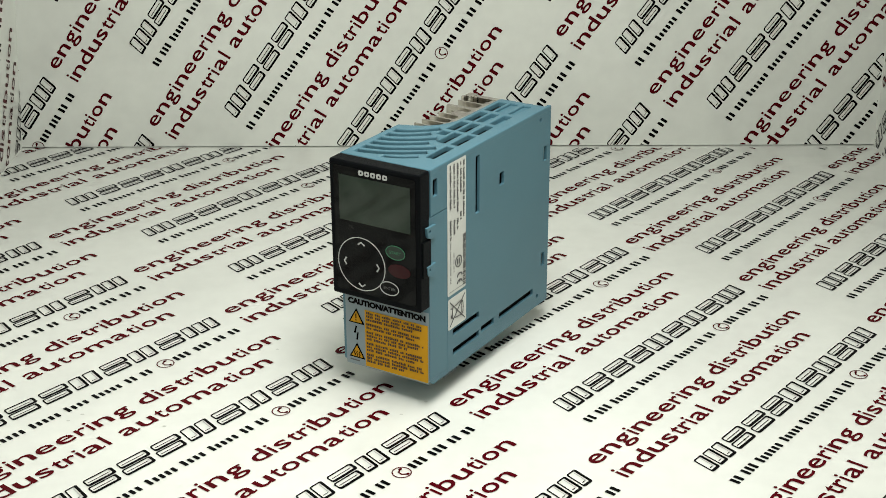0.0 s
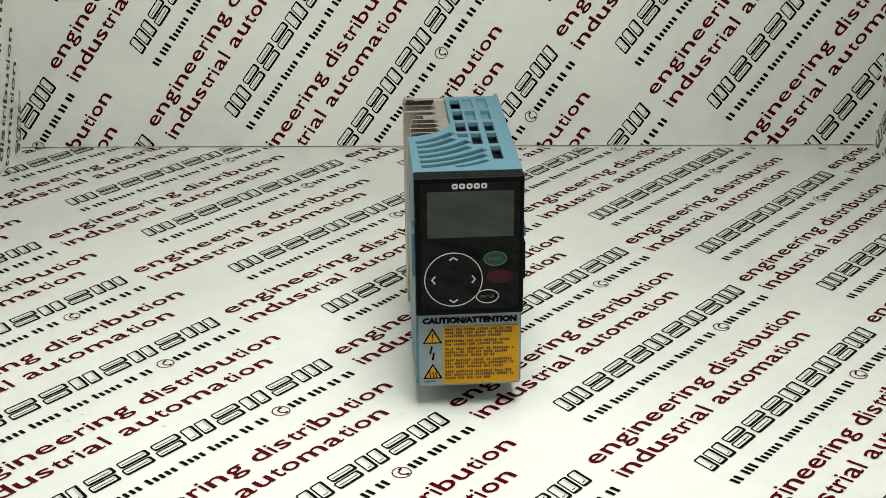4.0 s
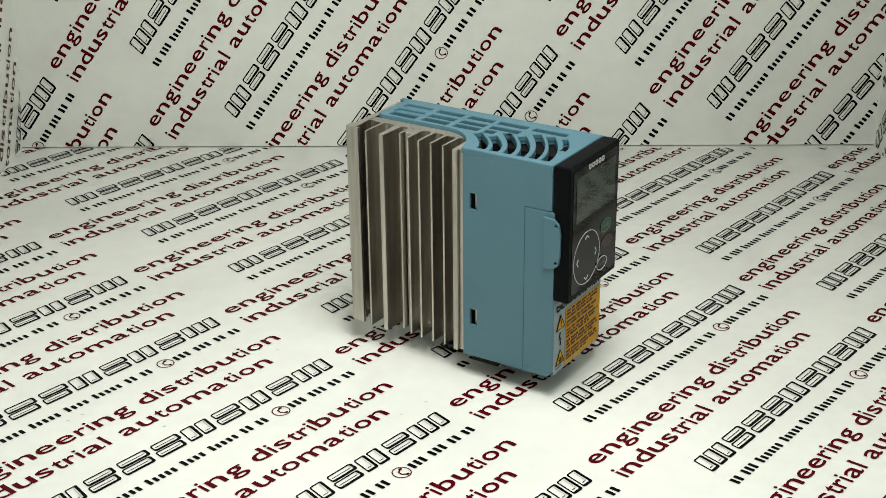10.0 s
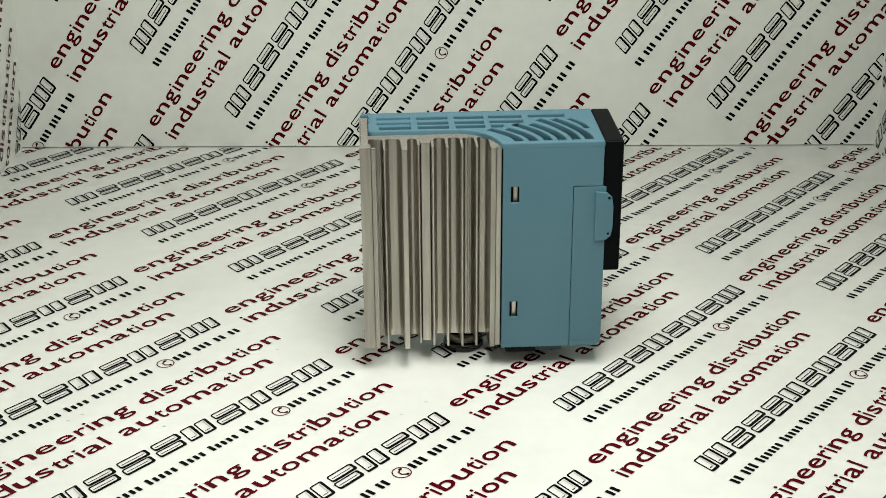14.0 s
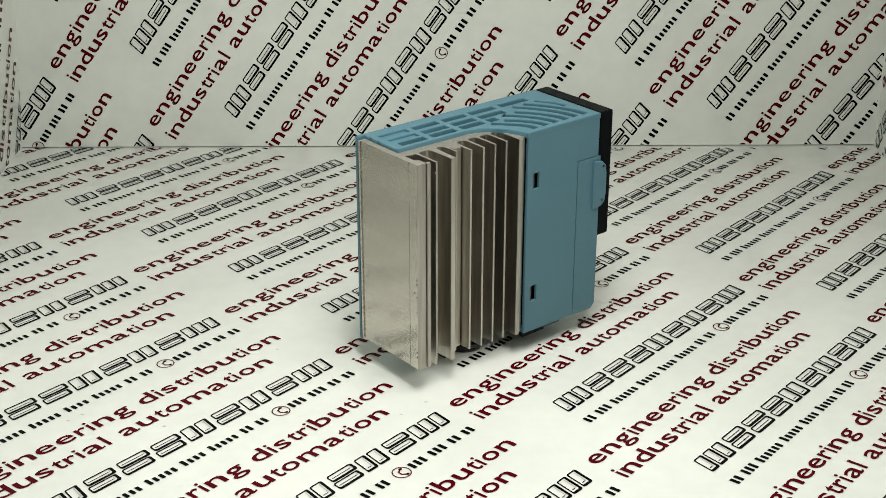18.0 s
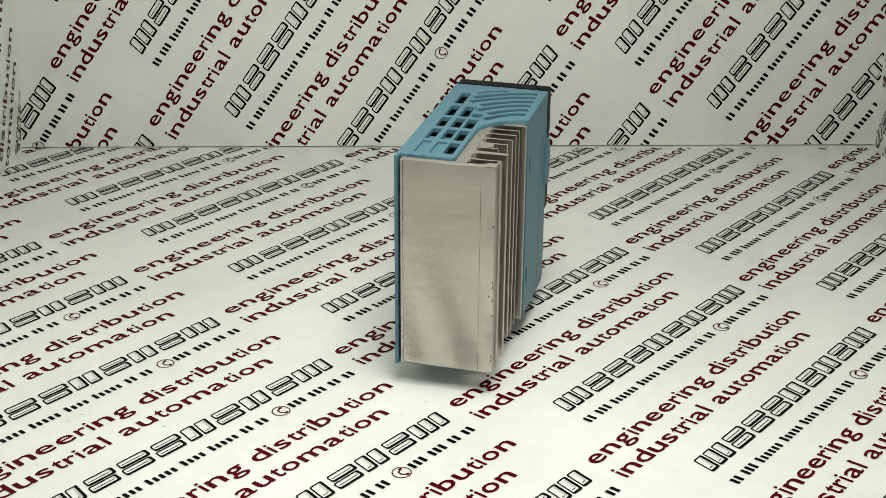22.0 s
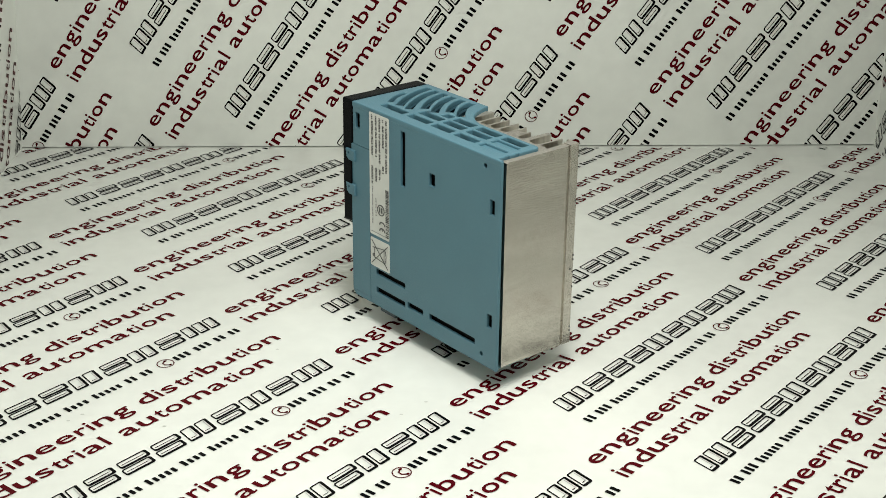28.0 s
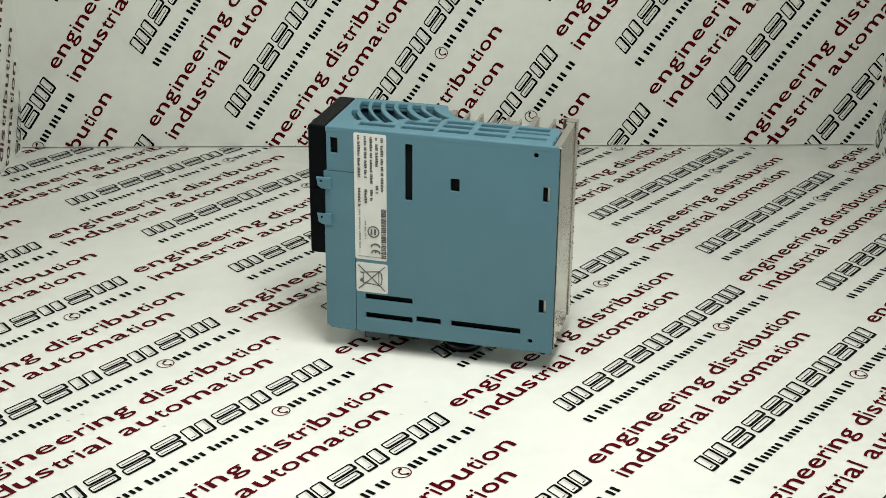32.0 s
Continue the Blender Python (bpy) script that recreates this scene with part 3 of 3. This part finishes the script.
random.seed(11)
for y0, z_top, z_end, mat in ((-0.0605, 0.1810, 0.1760, LABEL_INK), (-0.0605, 0.1748, 0.1346, LABEL_INK), (-0.0648, 0.1810, 0.1770, LABEL_INK), (-0.0648, 0.1755, 0.1559, LABEL_INK), (-0.0648, 0.1409, 0.1338, LABEL_INK),
                              (-0.0694, 0.1812, 0.1409, LABEL_INK), (-0.0694, 0.1370, 0.1268, LABEL_INK), (-0.0742, 0.1816, 0.1457, LABEL_INK), (-0.0742, 0.1370, 0.1236, LABEL_INK), (-0.0796, 0.1819, 0.1457, LABEL_INK),
                              (-0.0796, 0.1378, 0.1212, LABEL_INK), (-0.0796, 0.1195, 0.0857, LABEL_FAINT), (-0.0748, 0.1102, 0.0928, LABEL_FAINT)):
    row = [[(y0 + b, -a) for a, b in loop] for loop in small_print(-z_top, -z_end, 0.0, 0.0021 if mat == LABEL_INK else 0.0013, 0.00135)]
    part("text_line", joined([plate([loop], 0.0002, 0.0, RIGHT, 0.0004) for loop in row]), mat, label_a)
z, code = 0.1212, []
while z > 0.0800:
    w = random.choice((0.0004, 0.0004, 0.0008, 0.0012))
    code.append(plate([rect(-0.0616, -0.0574, z - w, z)], 0.0002, 0.0, RIGHT, 0.0004))
    z -= w + random.choice((0.0004, 0.0006, 0.0010))
part("bar_code", joined(code), LABEL_INK, label_a)
on_side("approval_mark", [oval(-0.0681, 0.1012, 0.0050, 0.0050), oval(-0.0681, 0.1012, 0.0040, 0.0040)], LABEL_INK, label_a)
on_side("approval_mark", [rect(-0.0705, -0.0690, 0.0988, 0.1036)], LABEL_INK, label_a)
on_side("approval_mark", [rect(-0.0677, -0.0660, 0.0988, 0.1036)], LABEL_INK, label_a)
for z0 in (0.0884, 0.0828):
    arc = [(-0.0664 + 0.0034 * math.cos(radians(a)), z0 + 0.0024 * math.sin(radians(a))) for a in range(-10, 191, 20)]
    on_side("conformity_mark", [stroke(arc, 0.0012)], LABEL_INK, label_a)
on_side("conformity_mark", [rect(-0.0669, -0.0658, 0.0828, 0.0853)], LABEL_INK, label_a)
on_side("text_line", [rect(-0.0815, -0.0600, 0.0790, 0.0794)], LABEL_FAINT, label_a)
for pts in ([(-0.0812, 0.0500), (-0.0588, 0.0712)], [(-0.0812, 0.0712), (-0.0588, 0.0500)], [(-0.0772, 0.0560), (-0.0640, 0.0545), (-0.0640, 0.0668), (-0.0772, 0.0650), (-0.0772, 0.0560)],
            [(-0.0640, 0.0540), (-0.0618, 0.0560), (-0.0612, 0.0605), (-0.0618, 0.0650), (-0.0640, 0.0672)], [(-0.0800, 0.0650), (-0.0772, 0.0645)]):
    on_side("bin_line", [stroke(pts, 0.0008)], LABEL_INK, label_b)
on_side("bin_line", [oval(-0.0783, 0.0580, 0.0016, 0.0016, 16)], LABEL_INK, label_b, 0.0006)

# heat sink
def sawn(ob):
    """Matte sawn ends on top of an extruded piece."""
    ob.data.materials.append(ALU_CUT)
    for p in ob.data.polygons:
        if p.normal.z > 0.4:
            p.material_index = 1
    return ob


heat_sink = part("heat_sink", box(-0.0180, -0.0096, -0.0165, 0.0744, 0.0128, ZT - 0.0034), ALU, drive, "bare extruded aluminium heat sink")
sawn(part("back_plate", box(-0.0315, 0.0290, 0.0745, 0.0800, 0.0135, 0.1843, 0.00012, 1), ALU_PLATE, heat_sink, "worn bare aluminium back plate"))
sawn(part("back_lip", box(0.0290, 0.0307, 0.0740, YB, 0.0135, 0.1843, 0.0003, 1), ALU_PLATE, heat_sink))
sawn(part("back_lip", box(-0.0345, -0.0315, 0.0730, 0.0797, 0.0135, 0.1843, 0.00012, 1), ALU_PLATE, heat_sink))
outer_lip = sawn(part("back_lip", box(XL + 0.0012, -0.0345, 0.0725, YB, 0.0140, 0.1852, 0.0006, 2), ALU_PLATE, heat_sink))
outer_lip.data.materials.append(ALU)
for p in outer_lip.data.polygons:
    if p.normal.x < -0.4:
        p.material_index = 2
sawn(part("back_lip", box(XL, XL + 0.0030, 0.0688, 0.0722, 0.0140, 0.1850, 0.0006, 2), ALU, heat_sink))

# dents in the lip as flat ovals, their shade put into the dark colour
for u, z in ((0.0420, 0.1380), (0.0424, 0.0915), (0.0423, 0.0877), (0.0396, 0.0800), (0.0424, 0.0770), (0.0425, 0.0640), (0.0420, 0.0287), (0.0422, 0.0250)):
    part("shaded_dent", plate([oval(u, z, 0.0006, 0.0009, 8)], 0.0002, 0.0, BACK, 0.0001), LABEL_INK, heat_sink)


def root(y, half, r, side):
    return [(-0.0178 - r * (1 - math.cos(radians(a))), y + side * (half + r * (1 - math.sin(radians(a))))) for a in range(0, 91, 10)]


def fin(y, thick, tip, r=0.0041, name="fin"):
    x0, h = XL + tip, thick / 2
    loop = root(y, h * 1.3, r, 1) + [(x0 + 0.0004, y + h), (x0, y + h - 0.0004), (x0, y - h + 0.0004), (x0 + 0.0004, y - h)] + root(y, h * 1.3, r, -1)[::-1]
    return sawn(part(name, plate([loop], ZT - 0.0034 - 0.0128, 0.0, None, 0.0128), ALU, heat_sink))


sawn(heat_sink)
for y, thick, tip in ((0.0622, 0.0016, 0.0010), (0.0468, 0.0042, 0.0), (0.0357, 0.0016, 0.0100), (0.0250, 0.0017, 0.0050), (0.0138, 0.0017, 0.0035), (0.0023, 0.0017, 0.0032), (-0.0090, 0.0017, 0.0030)):
    fin(y, thick, tip)
fin(-0.0215, 0.0042, 0.0, 0.0024)
fin(-0.0259, 0.0042, 0.0030, 0.0008)
fin(0.03035, 0.0072, 0.0150, 0.0006, "screw_boss")
for y in (-0.0016, -0.0034, -0.0052, 0.0672, 0.0655, 0.0688):
    sawn(part("ridge", plate([[(-0.0178, y - 0.0006), (-0.0178, y + 0.0006), (-0.0200, y + 0.0003), (-0.0200, y - 0.0003)]], ZT - 0.0034 - 0.0128, 0.0, None, 0.0128), ALU, heat_sink))
part("burr", box(XL + 0.0010, XL + 0.0026, 0.0628, 0.0640, ZT - 0.0125, ZT - 0.0112, 0.0005, 2), ALU, heat_sink)


def motions():
    rows = []
    for k in range(17):
        t = 2.0 * k
        turn = -32.34 + 8.966 * t + 0.00236 * (t - 16.0) ** 2
        rows.append((t, pose(AXIS[0], AXIS[1], 0.0072, -0.335, -0.508, turn) @ Matrix.Translation((-0.00025, 0.0012, 0))))
    walk(drive, rows)
    walk(turntable, [(t, pose(AXIS[0], AXIS[1], 0.0, 0, 0, -32.34 + 8.966 * t)) for t in range(0, 33, 4)])


motions()
